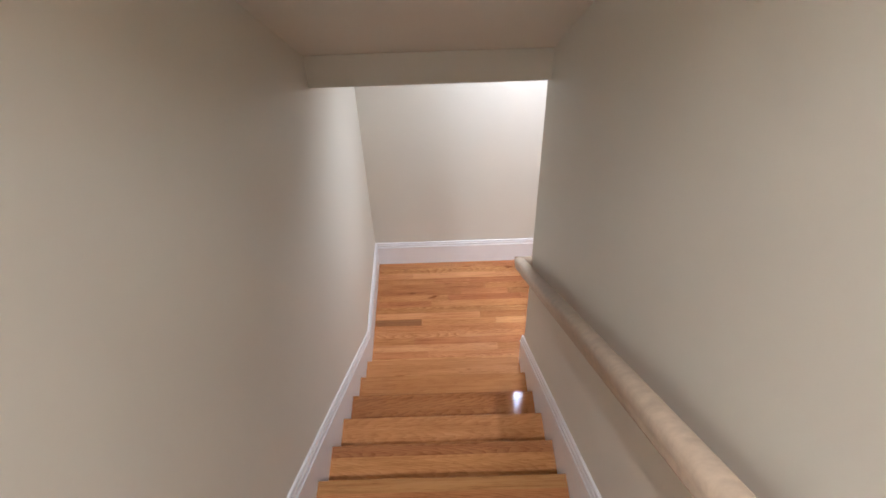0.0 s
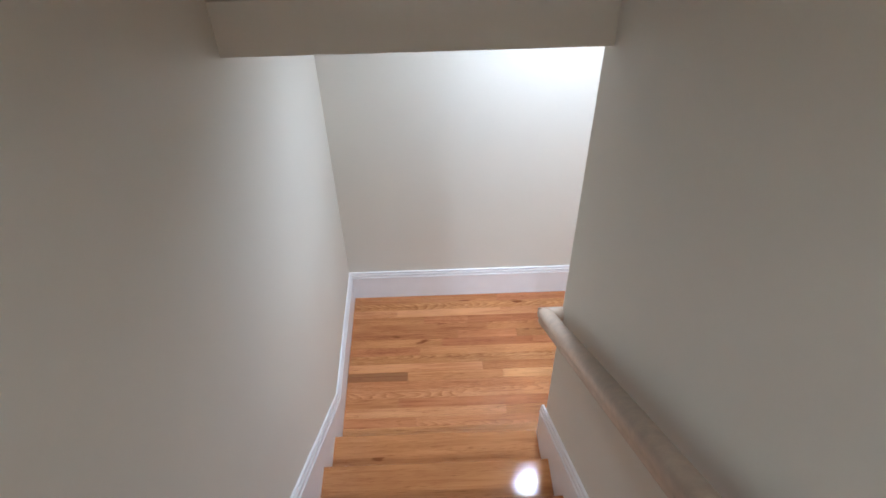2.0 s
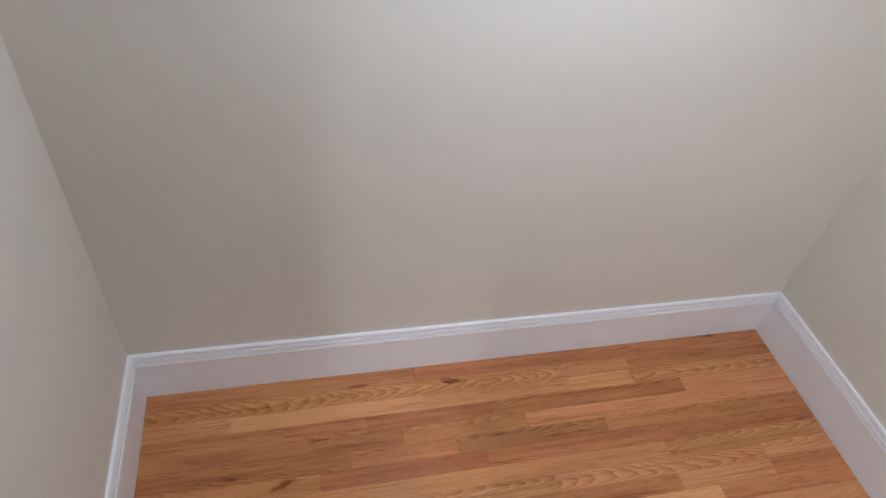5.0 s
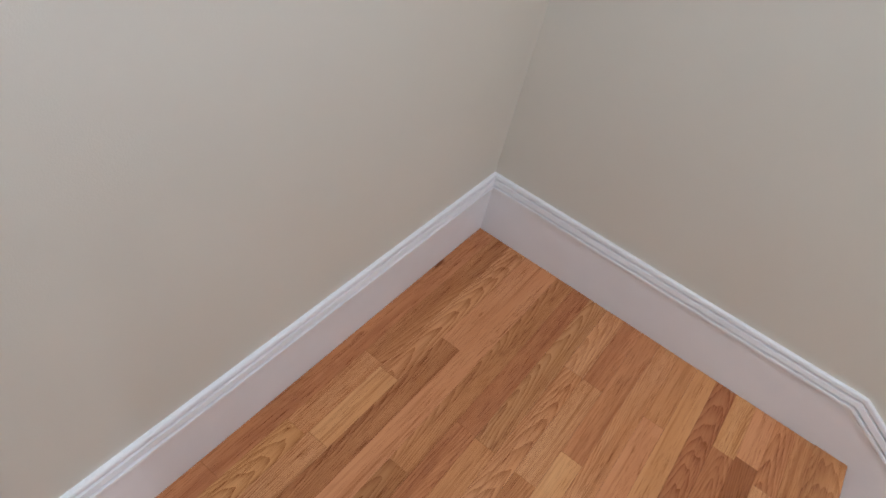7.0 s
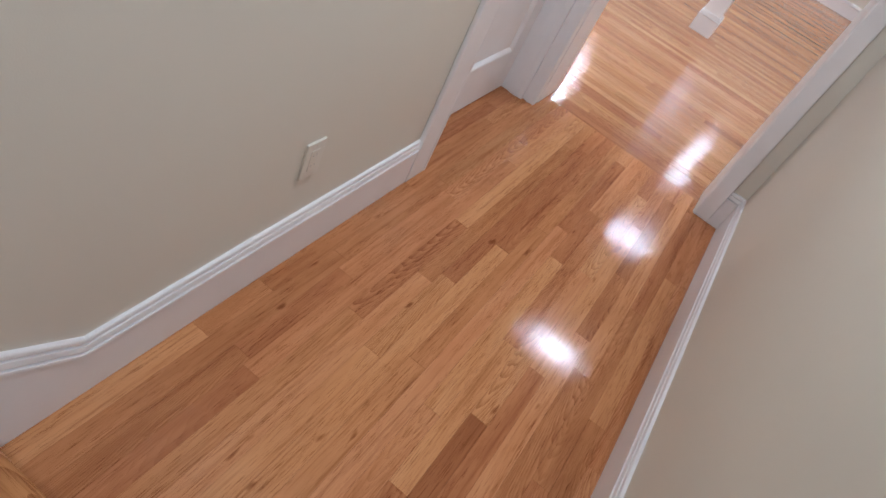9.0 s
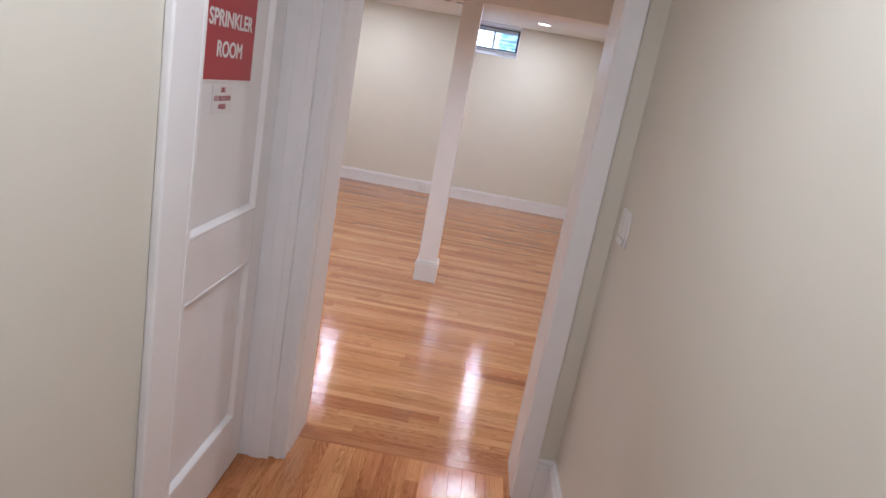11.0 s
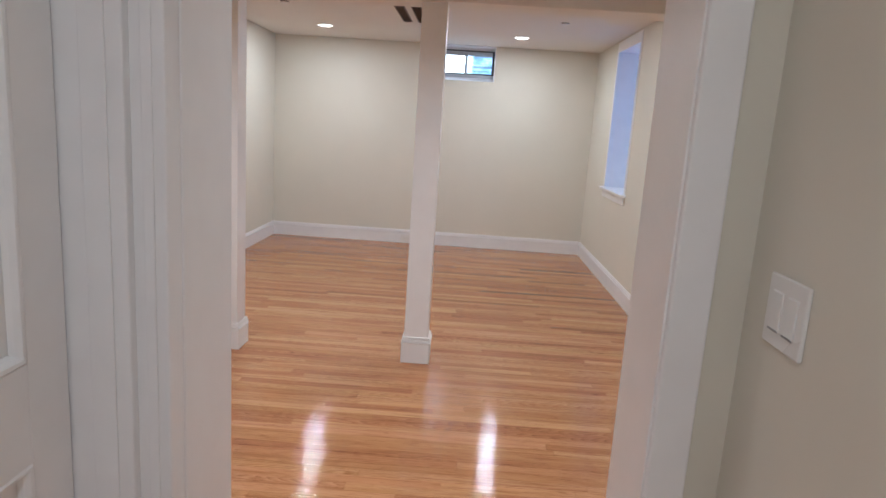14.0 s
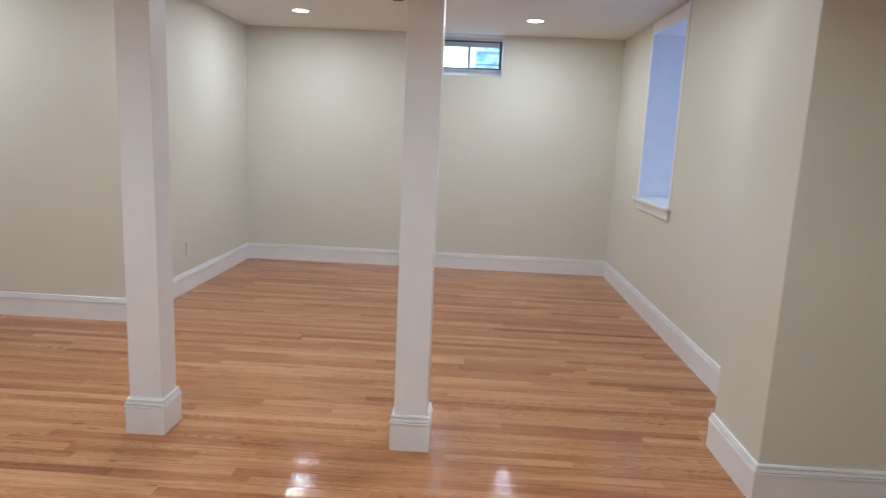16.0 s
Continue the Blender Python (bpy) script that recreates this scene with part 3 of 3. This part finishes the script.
part("return", rail_piece(corner, Vector((XP + 0.003, corner.y, RZ0)), (0, -1, 0), mitre), RAIL, rail, "short mitred return of the rail to the wall")

# ---- downlights ----
def downlight(x, y, z, watts, color=LAMP_COLOR, spread=180):
    e = tagged(empty("downlight", x, y, z), "round recessed ceiling light, lit", "ceiling light", "recessed downlights")
    bm = bmesh.new()
    prof = [(0.079, -0.0005), (0.078, -0.004), (0.072, -0.006), (0.069, -0.0055), (0.066, -0.003)]
    rows = [[bm.verts.new((r * math.cos(a * math.tau / 32), r * math.sin(a * math.tau / 32), q)) for a in range(32)] for r, q in prof]
    for r0, r1 in zip(rows, rows[1:]):
        for j in range(32):
            bm.faces.new((r0[j], r0[(j + 1) % 32], r1[(j + 1) % 32], r1[j]))
    part("trim_ring", bm, PLASTIC, e)
    part("diffuser", cyl((0, 0, -0.0022), 0.066, 0.003, seg=32), GLOW, e, "glowing round diffuser")
    lamp_light(x, y, z - 0.008, watts, color, spread=spread)


# those at x 5.25 and -0.70 are unseen, added to brighten the projecting walls
for x, y in ((1.23, -9.51), (3.24, -9.45), (1.30, -7.20), (3.24, -7.20), (1.32, -5.02), (3.24, -5.02), (5.25, -5.02), (5.25, -7.20), (-0.70, -5.02)):
    downlight(x, y, R_CEIL, LAMP_W, spread=145 if y > -6 else 180)
downlight(1.10, -0.52, H_CEIL, 9.1, COOL_LAMP)
downlight(1.75, -2.30, H_CEIL, 13.0)
# unseen fixture over the stair top, added to brighten the stairwell
downlight(0.49, -4.95, 5.30, 66.0, UPPER_FILL, 165)

# ---- small basement window in the back wall ----
win = tagged(empty("window_1", 1.79, -10.62, 1.97), "small sliding basement window in a deep white reveal", "window", kind="structure")
bpy.context.view_layer.update()
WY = -10.60
bm = bmesh.new()
vs = [bm.verts.new(c) for x in (1.449, 2.13) for c in ((x, -10.3755, 1.9715), (x, WY - 0.06, 2.036), (x, WY - 0.06, 1.9705), (x, -10.3755, 1.9705))]
for q in ((0, 1, 2, 3), (4, 5, 6, 7), (0, 1, 5, 4), (1, 2, 6, 5), (2, 3, 7, 6), (3, 0, 4, 7)):
    bm.faces.new([vs[i] for i in q])
ob = part("sill", bm, TRIM)
ob.parent, ob.matrix_parent_inverse = win, win.matrix_world.inverted()
framed("reveal", (1.4492, -10.70, 1.97), (1.456, -10.3745, R_CEIL - 0.002), 0, parent=win)
framed("reveal", (2.124, -10.70, 1.97), (2.1298, -10.3745, R_CEIL - 0.002), 0, parent=win)
framed("reveal_head", (1.456, -10.70, 2.362), (2.124, -10.3745, 2.3695), 0, parent=win)
zb, zt = 2.012, 2.322
framed("head_gasket", (1.456, WY - 0.02, zt), (2.124, WY + 0.012, 2.338), 0.001, DARKFRAME, win)
framed("blocking", (1.456, WY - 0.02, 2.338), (2.124, WY + 0.010, 2.362), 0.001, TRIM, win)
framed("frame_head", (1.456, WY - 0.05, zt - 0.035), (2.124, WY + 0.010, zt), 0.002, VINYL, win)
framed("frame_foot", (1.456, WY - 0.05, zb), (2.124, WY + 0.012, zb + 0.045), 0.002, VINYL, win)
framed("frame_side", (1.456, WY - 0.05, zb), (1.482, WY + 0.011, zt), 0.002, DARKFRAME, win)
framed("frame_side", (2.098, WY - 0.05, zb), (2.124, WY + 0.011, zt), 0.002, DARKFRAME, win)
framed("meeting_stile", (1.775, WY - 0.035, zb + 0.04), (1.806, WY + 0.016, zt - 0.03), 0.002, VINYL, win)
for a, b2, dy in ((1.482, 1.778, 0.0), (1.80, 2.098, -0.02)):
    framed("sash_rail", (a, WY - 0.018 + dy, zb + 0.045), (b2, WY + 0.006 + dy, zb + 0.062), 0.002, DARKFRAME, win)
    framed("sash_rail", (a, WY - 0.018 + dy, zt - 0.047), (b2, WY + 0.006 + dy, zt - 0.035), 0.002, VINYL, win)
    g = framed("pane", (a, WY - 0.008 + dy, zb + 0.06), (b2, WY - 0.004 + dy, zt - 0.045), 0, GLASS, win)
    g.visible_shadow = False

# ---- deep side window ----
win2 = tagged(empty("window_2", WX, -8.89, 0.93), "tall deep-set window with white reveals and sill", "window", kind="structure")
bpy.context.view_layer.update()
GX = -0.17
framed("reveal", (-0.2495, -9.336, 0.89), (WX + 0.0005, -9.322, 2.345), 0.001, parent=win2)
framed("reveal", (-0.2495, -8.459, 0.89), (WX + 0.0005, -8.444, 2.345), 0.001, parent=win2)
framed("reveal_head", (-0.2495, -9.322, 2.262), (WX + 0.0004, -8.459, 2.3452), 0.001, parent=win2)
framed("edge_trim", (WX, -9.352, 0.930), (WX + 0.006, -9.308, 2.2555), 0.002, parent=win2)
framed("edge_trim", (WX, -8.473, 0.930), (WX + 0.006, -8.428, 2.2555), 0.002, parent=win2)
framed("head_trim", (WX, -9.352, 2.256), (WX + 0.0065, -8.430, 2.354), 0.002, parent=win2)
framed("stool", (-0.24, -9.38, 0.906), (WX + 0.045, -8.40, 0.930), 0.006, parent=win2)
framed("apron", (WX, -9.345, 0.832), (WX + 0.015, -8.437, 0.906), 0.004, parent=win2)
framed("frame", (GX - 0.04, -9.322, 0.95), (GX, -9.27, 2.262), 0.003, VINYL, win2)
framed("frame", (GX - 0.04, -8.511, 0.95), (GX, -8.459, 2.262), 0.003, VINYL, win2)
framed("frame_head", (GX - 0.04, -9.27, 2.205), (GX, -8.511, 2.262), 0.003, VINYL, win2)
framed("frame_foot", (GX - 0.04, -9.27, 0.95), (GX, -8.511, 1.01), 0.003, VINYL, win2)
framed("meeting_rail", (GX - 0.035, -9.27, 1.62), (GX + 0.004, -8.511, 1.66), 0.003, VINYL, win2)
for z0, z1 in ((1.01, 1.62), (1.66, 2.205)):
    g = framed("pane", (GX - 0.022, -9.27, z0), (GX - 0.018, -8.511, z1), 0, GLASS, win2)
    g.visible_shadow = False

# ---- outdoors ----
slab("ground", (-400, -400, -0.3), (400, 400, -0.02), CONCRETE, "bare ground around the house", "ground")
bd = bpy.data.materials.new("bright garden distance")
bd.use_nodes = True
n_, l_ = bd.node_tree.nodes, bd.node_tree.links
bb = n_["Principled BSDF"]
bb.inputs["Base Color"].default_value = (0.1, 0.1, 0.1, 1)
geo_ = n_.new("ShaderNodeNewGeometry")


def garden_noise(scale, stops):
    mp_ = n_.new("ShaderNodeMapping")
    mp_.inputs["Scale"].default_value = scale
    nz_ = n_.new("ShaderNodeTexNoise")
    nz_.inputs["Scale"].default_value, nz_.inputs["Detail"].default_value = 1.0, 5.0
    rp_ = n_.new("ShaderNodeValToRGB")
    for e_, (p_, c_) in zip(rp_.color_ramp.elements, stops):
        e_.position, e_.color = p_, (*c_, 1)
    l_.new(geo_.outputs["Position"], mp_.inputs["Vector"])
    l_.new(mp_.outputs[0], nz_.inputs["Vector"])
    l_.new(nz_.outputs["Fac"], rp_.inputs[0])
    return rp_.outputs[0]


# pale sky, weathered siding beyond, and leaves in front of it
siding = garden_noise((0.8, 1.0, 26.0), ((0.36, (0.12, 0.20, 0.30)), (0.62, (0.52, 0.82, 1.15))))
leaves = garden_noise((7.0, 1.0, 9.0), ((0.44, (0.34, 0.50, 0.50)), (0.56, (1.0, 1.0, 1.0))))
both = n_.new("ShaderNodeMix")
both.data_type, both.blend_type = "RGBA", "MULTIPLY"
both.inputs[0].default_value = 0.8
l_.new(siding, both.inputs[6])
l_.new(leaves, both.inputs[7])
px_ = n_.new("ShaderNodeSeparateXYZ")
l_.new(geo_.outputs["Position"], px_.inputs[0])
open_sky = n_.new("ShaderNodeMapRange")
open_sky.inputs["From Min"].default_value, open_sky.inputs["From Max"].default_value = 1.70, 1.90
l_.new(px_.outputs[0], open_sky.inputs["Value"])
view_ = n_.new("ShaderNodeMix")
view_.data_type = "RGBA"
l_.new(open_sky.outputs[0], view_.inputs[0])
l_.new(both.outputs[2], view_.inputs[6])
view_.inputs[7].default_value = (1.9, 2.3, 2.7, 1)
l_.new(view_.outputs[2], bb.inputs["Emission Color"])
bb.inputs["Emission Strength"].default_value = 4.0
slab("backdrop", (-0.5, -13.05, -0.02), (4.5, -13.0, 5.0), bd, "bright garden beyond the small window", "backdrop")


# ---- outlets and switch ----
def outlet(m, label, mat):
    """A duplex outlet plate; faces +x in its own frame."""
    e = tagged(empty("outlet"), label, "outlet")
    e.matrix_world = m
    part("plate", box((0, -0.036, -0.058), (0.0075, 0.036, 0.058), 0.0025), mat, e)
    ins = part("insert", box((0.006, -0.0165, -0.033), (0.0090, 0.0165, 0.033), 0.002), mat, e)
    for z in (-0.017, 0.017):
        for y in (-0.0065, 0.0065):
            part("slot", box((0.0086, y - 0.0008, z - 0.003), (0.0091, y + 0.0008, z + 0.004)), STEEL, ins)
    part("screw", cyl((0.0078, 0, 0.047), 0.0028, 0.0012, "x", 12), mat, e)
    return e


outlet(pose(XO, -2.012, 0.386, 0, 0, 180), "off-white duplex outlet plate on the hall wall", OUTLET)
outlet(pose(4.03, -8.90, 0.355, 0, 0, 180), "off-white duplex outlet plate on the alcove wall", OUTLET)
outlet(pose(2.385, -10.3605, 0.068, 0, 0, 90) @ pose(0, 0, 0, 90, 0, 0), "white outlet plate set sideways in the baseboard", PLASTIC)

sw = tagged(empty("light_switch"), "white rocker light switch plate on the hall wall", "light switch")
sw.matrix_world = pose(XH, -3.632, 1.176)
part("plate", box((0, -0.062, -0.059), (0.0075, 0.062, 0.059), 0.003), PLASTIC, sw)
for y in (-0.024, 0.024):
    rk = part("rocker", box((0.006, y - 0.0165, -0.033), (0.0105, y + 0.0165, 0.033), 0.002), PLASTIC, sw)
    part("dimmer", box((0.0100, y - 0.0165, -0.0335), (0.0112, y + 0.0165, -0.030), 0.0004), STEEL, rk)

# ---- ceiling vents and sprinkler heads ----
def slot_vent(x, y0, y1, w):
    e = tagged(empty("ceiling_vent", x, (y0 + y1) / 2, R_CEIL), "long narrow brown metal vent in the ceiling", "vent", "ceiling vents")
    h = (y1 - y0) / 2
    bm = bmesh.new()
    for lo, hi in (((-w, -h, -0.005), (-w + 0.012, h, 0)), ((w - 0.012, -h, -0.005), (w, h, 0)), ((-w, -h, -0.005), (w, -h + 0.012, 0)), ((-w, h - 0.012, -0.005), (w, h, 0))):
        box(lo, hi, 0.0, bm)
    part("frame", bm, VENTMETAL, e)
    # black sheet on the closed ceiling, as the shade between the slats
    part("shade_backing", box((-w + 0.01, -h + 0.01, -0.001), (w - 0.01, h - 0.01, -0.0004)), SLOT_SHADE, e)
    sm = mesh_of(box((-w + 0.012, -0.0009, -0.008), (w - 0.012, 0.0009, 0.004)), "slat", VENTMETAL)
    n = 26
    for i in range(n):
        s = new("slat", sm)
        s.parent, s.matrix_basis = e, pose(0, -h + 0.02 + (2 * h - 0.04) * i / (n - 1), -0.004, 35)


slot_vent(2.334, -8.87, -8.11, 0.044)
slot_vent(2.195, -8.87, -8.11, 0.044)
for x, y in ((0.934, -8.46), (3.30, -8.19)):
    e = tagged(empty("fire_sprinkler", x, y, R_CEIL), "flat round white sprinkler cover on the ceiling", "sprinkler", "ceiling sprinklers")
    part("cover", cyl((0, 0, -0.010), 0.041, 0.004, seg=28), PLASTIC, e)
    # black disc in place of the shaded gap above the cover
    part("gap_shade", cyl((0, 0, -0.004), 0.034, 0.008, seg=28), SLOT_SHADE, e)

# ---- floors: sub-floor, then board by board ----
slab("floor_landing", (XL, STEP + 0.025, 0), (XO, Y_BACK, LAND - 0.004), GAP, "oak strip floor of the stair landing", "floor")
slab("floor_hall", (XH, -3.90, -0.03), (XO + 0.16, STEP + 0.02, -0.004), GAP, "oak strip floor of the lower hall", "floor")
slab("floor_room", (-1.2, -10.4, -0.03), (6.4, -3.90, -0.004), GAP, "oak strip floor of the big room", "floor")
floors = {o.name: o for o in scene.collection.objects if o.name in ("floor_landing", "floor_hall", "floor_room")}
BW = 0.057


def board_mesh(length, mat):
    """A floor board along x with eased edges, top at z 0."""
    w, g, c, d = BW, 0.00015, 0.0004, 0.0035
    bm = bmesh.new()
    rows = [[bm.verts.new(c_) for c_ in ((a + i, g + i, z), (b_ - i, g + i, z), (b_ - i, w - g - i, z), (a + i, w - g - i, z))]
            for a, b_, i, z in ((g, length - g, 0, -d), (g, length - g, 0, -c), (g, length - g, c, 0))]
    for r0, r1 in zip(rows, rows[1:]):
        for j in range(4):
            bm.faces.new((r0[j], r0[(j + 1) % 4], r1[(j + 1) % 4], r1[j]))
    bm.faces.new(rows[-1])
    return mesh_of(bm, "board", mat)


BOARDS = {}


def lay(floor, x0, x1, rows, y0, z, mat, lengths, rng, turned=False, limit=None, fixed=None, special=None, tilt=0.16):
    """Lays rows of boards of random lengths from x0 to x1; turned: along y. fixed: joints that a row must have. special: (row, number) to another oak.
    Past the limit boards are left to the caller."""
    rest = []
    for r in range(rows):
        stops = [x0, *(fixed or {}).get(r, ()), x1]
        cuts = [x0]
        for a, b_ in zip(stops, stops[1:]):
            x = a - (rng.uniform(0, 0.35) if a == x0 and len(stops) == 2 else 0)
            if len(stops) > 2 and b_ - a < 1.5 and (special or {}).get((r, len(cuts) - 1)):
                cuts.append(b_)
                continue
            while True:
                x += rng.choice(lengths)
                if x > b_ - 0.16:
                    break
                if x > a + 0.12:
                    cuts.append(x)
            cuts.append(b_)
        for k, (a, b_) in enumerate(zip(cuts, cuts[1:])):
            span = round(b_ - a, 3)
            if limit is not None and r >= limit:
                rest.append((a, y0 + r * BW, span))
                continue
            m_ = (special or {}).get((r, k), mat)
            key = (span, m_.name)
            if key not in BOARDS:
                BOARDS[key] = board_mesh(span, m_)
            o = new("board", BOARDS[key])
            o.parent = floor
            at = pose(y0 + r * BW + BW, a, z, 0, 0, 90) if turned else pose(a, y0 + r * BW, z)
            o.matrix_basis = at @ pose(0, BW / 2, rng.uniform(-0.0001, 0.0001), rng.gauss(0, tilt), rng.gauss(0, 0.012), 0) @ pose(0, -BW / 2, 0)
    return rest


rng = random.Random(7)
LN = [0.26, 0.34, 0.42, 0.52, 0.62, 0.74, 0.88, 1.05, 1.25]
# landing: boards along x, then a nosing board at the step
joints = {17: [1.39], 16: [1.64], 15: [1.82], 13: [0.614], 12: [1.65], 10: [1.24], 9: [1.64], 8: [0.327, 1.76], 3: [0.372]}
lay(floors["floor_landing"], 0.0, 2.245, 19, -1.083, LAND, OAK_X, LN, rng, fixed=joints, special={(17, 0): OAK_FLAME, (8, 0): OAK_DARK})
bm = bmesh.new()
prof = [(0.0, 0), (-0.079, 0), (-0.086, -0.002), (-0.089, -0.007), (-0.090, -0.014), (-0.088, -0.022), (-0.083, -0.027), (0.0, -0.027)]
rows = [[bm.verts.new((x, -1.0705 + p[0], LAND + p[1] + 0.0006)) for p in prof] for x in (XH + 0.001, 2.2465)]
for j in range(len(prof)):
    q = (j + 1) % len(prof)
    bm.faces.new((rows[0][j], rows[0][q], rows[1][q], rows[1][j]))
bm.faces.new(rows[0])
bm.faces.new(rows[1][::-1])
part("nosing", bm, OAK_NOSE, floors["floor_landing"])
part("riser", box((XH, STEP + 0.022, 0), (2.2465, STEP + 0.03, LAND - 0.026)), TRIM, floors["floor_landing"], "white painted riser")
# hall: boards along y
lay(floors["floor_hall"], -3.90, STEP + 0.022, 22, XH + 0.0, 0.0, OAK_Y, [0.42, 0.62, 0.74, 0.88, 1.05, 1.25, 1.5], rng, turned=True, tilt=0.1, fixed={18: [-1.678]}, special={})
# big room: boards along x
nrows = 114
lay(floors["floor_room"], -1.2, 6.4, 44, -3.90 - 44 * BW, 0.0, OAK_ROOM, [0.55, 0.75, 0.95, 1.2, 1.5, 1.8, 2.2], rng, tilt=0.26)
far_rest = lay(floors["floor_room"], -1.2, 6.4, nrows - 44, -3.90 - nrows * BW, 0.0, OAK_ROOM, [0.4, 0.55, 0.75, 0.95, 1.2, 1.5, 1.8], rng, limit=0)
verts, faces = [], []
for a, y, s in far_rest:
    g = 0.00025
    i0 = len(verts)
    verts += [(a + g, y + g, -0.003), (a + s - g, y + g, -0.003), (a + s - g, y + BW - g, -0.003), (a + g, y + BW - g, -0.003),
              (a + g, y + g, 0), (a + s - g, y + g, 0), (a + s - g, y + BW - g, 0), (a + g, y + BW - g, 0)]
    faces += [(i0 + 4, i0 + 5, i0 + 6, i0 + 7), (i0, i0 + 1, i0 + 5, i0 + 4), (i0 + 1, i0 + 2, i0 + 6, i0 + 5), (i0 + 2, i0 + 3, i0 + 7, i0 + 6), (i0 + 3, i0, i0 + 4, i0 + 7)]
me = bpy.data.meshes.new("far_boards")
me.from_pydata(verts, [], faces)
me.materials.append(OAK_ROOM)
fb = new("far_boards", me)
fb.parent = floors["floor_room"]
tagged(fb, kind="stuff")

# daylight at the openings
window_light(pose(GX - 0.12, -8.89, 1.64, 0, -90, 0), 1.3, 0.8, 6.5, (0.25, 0.48, 1.0))
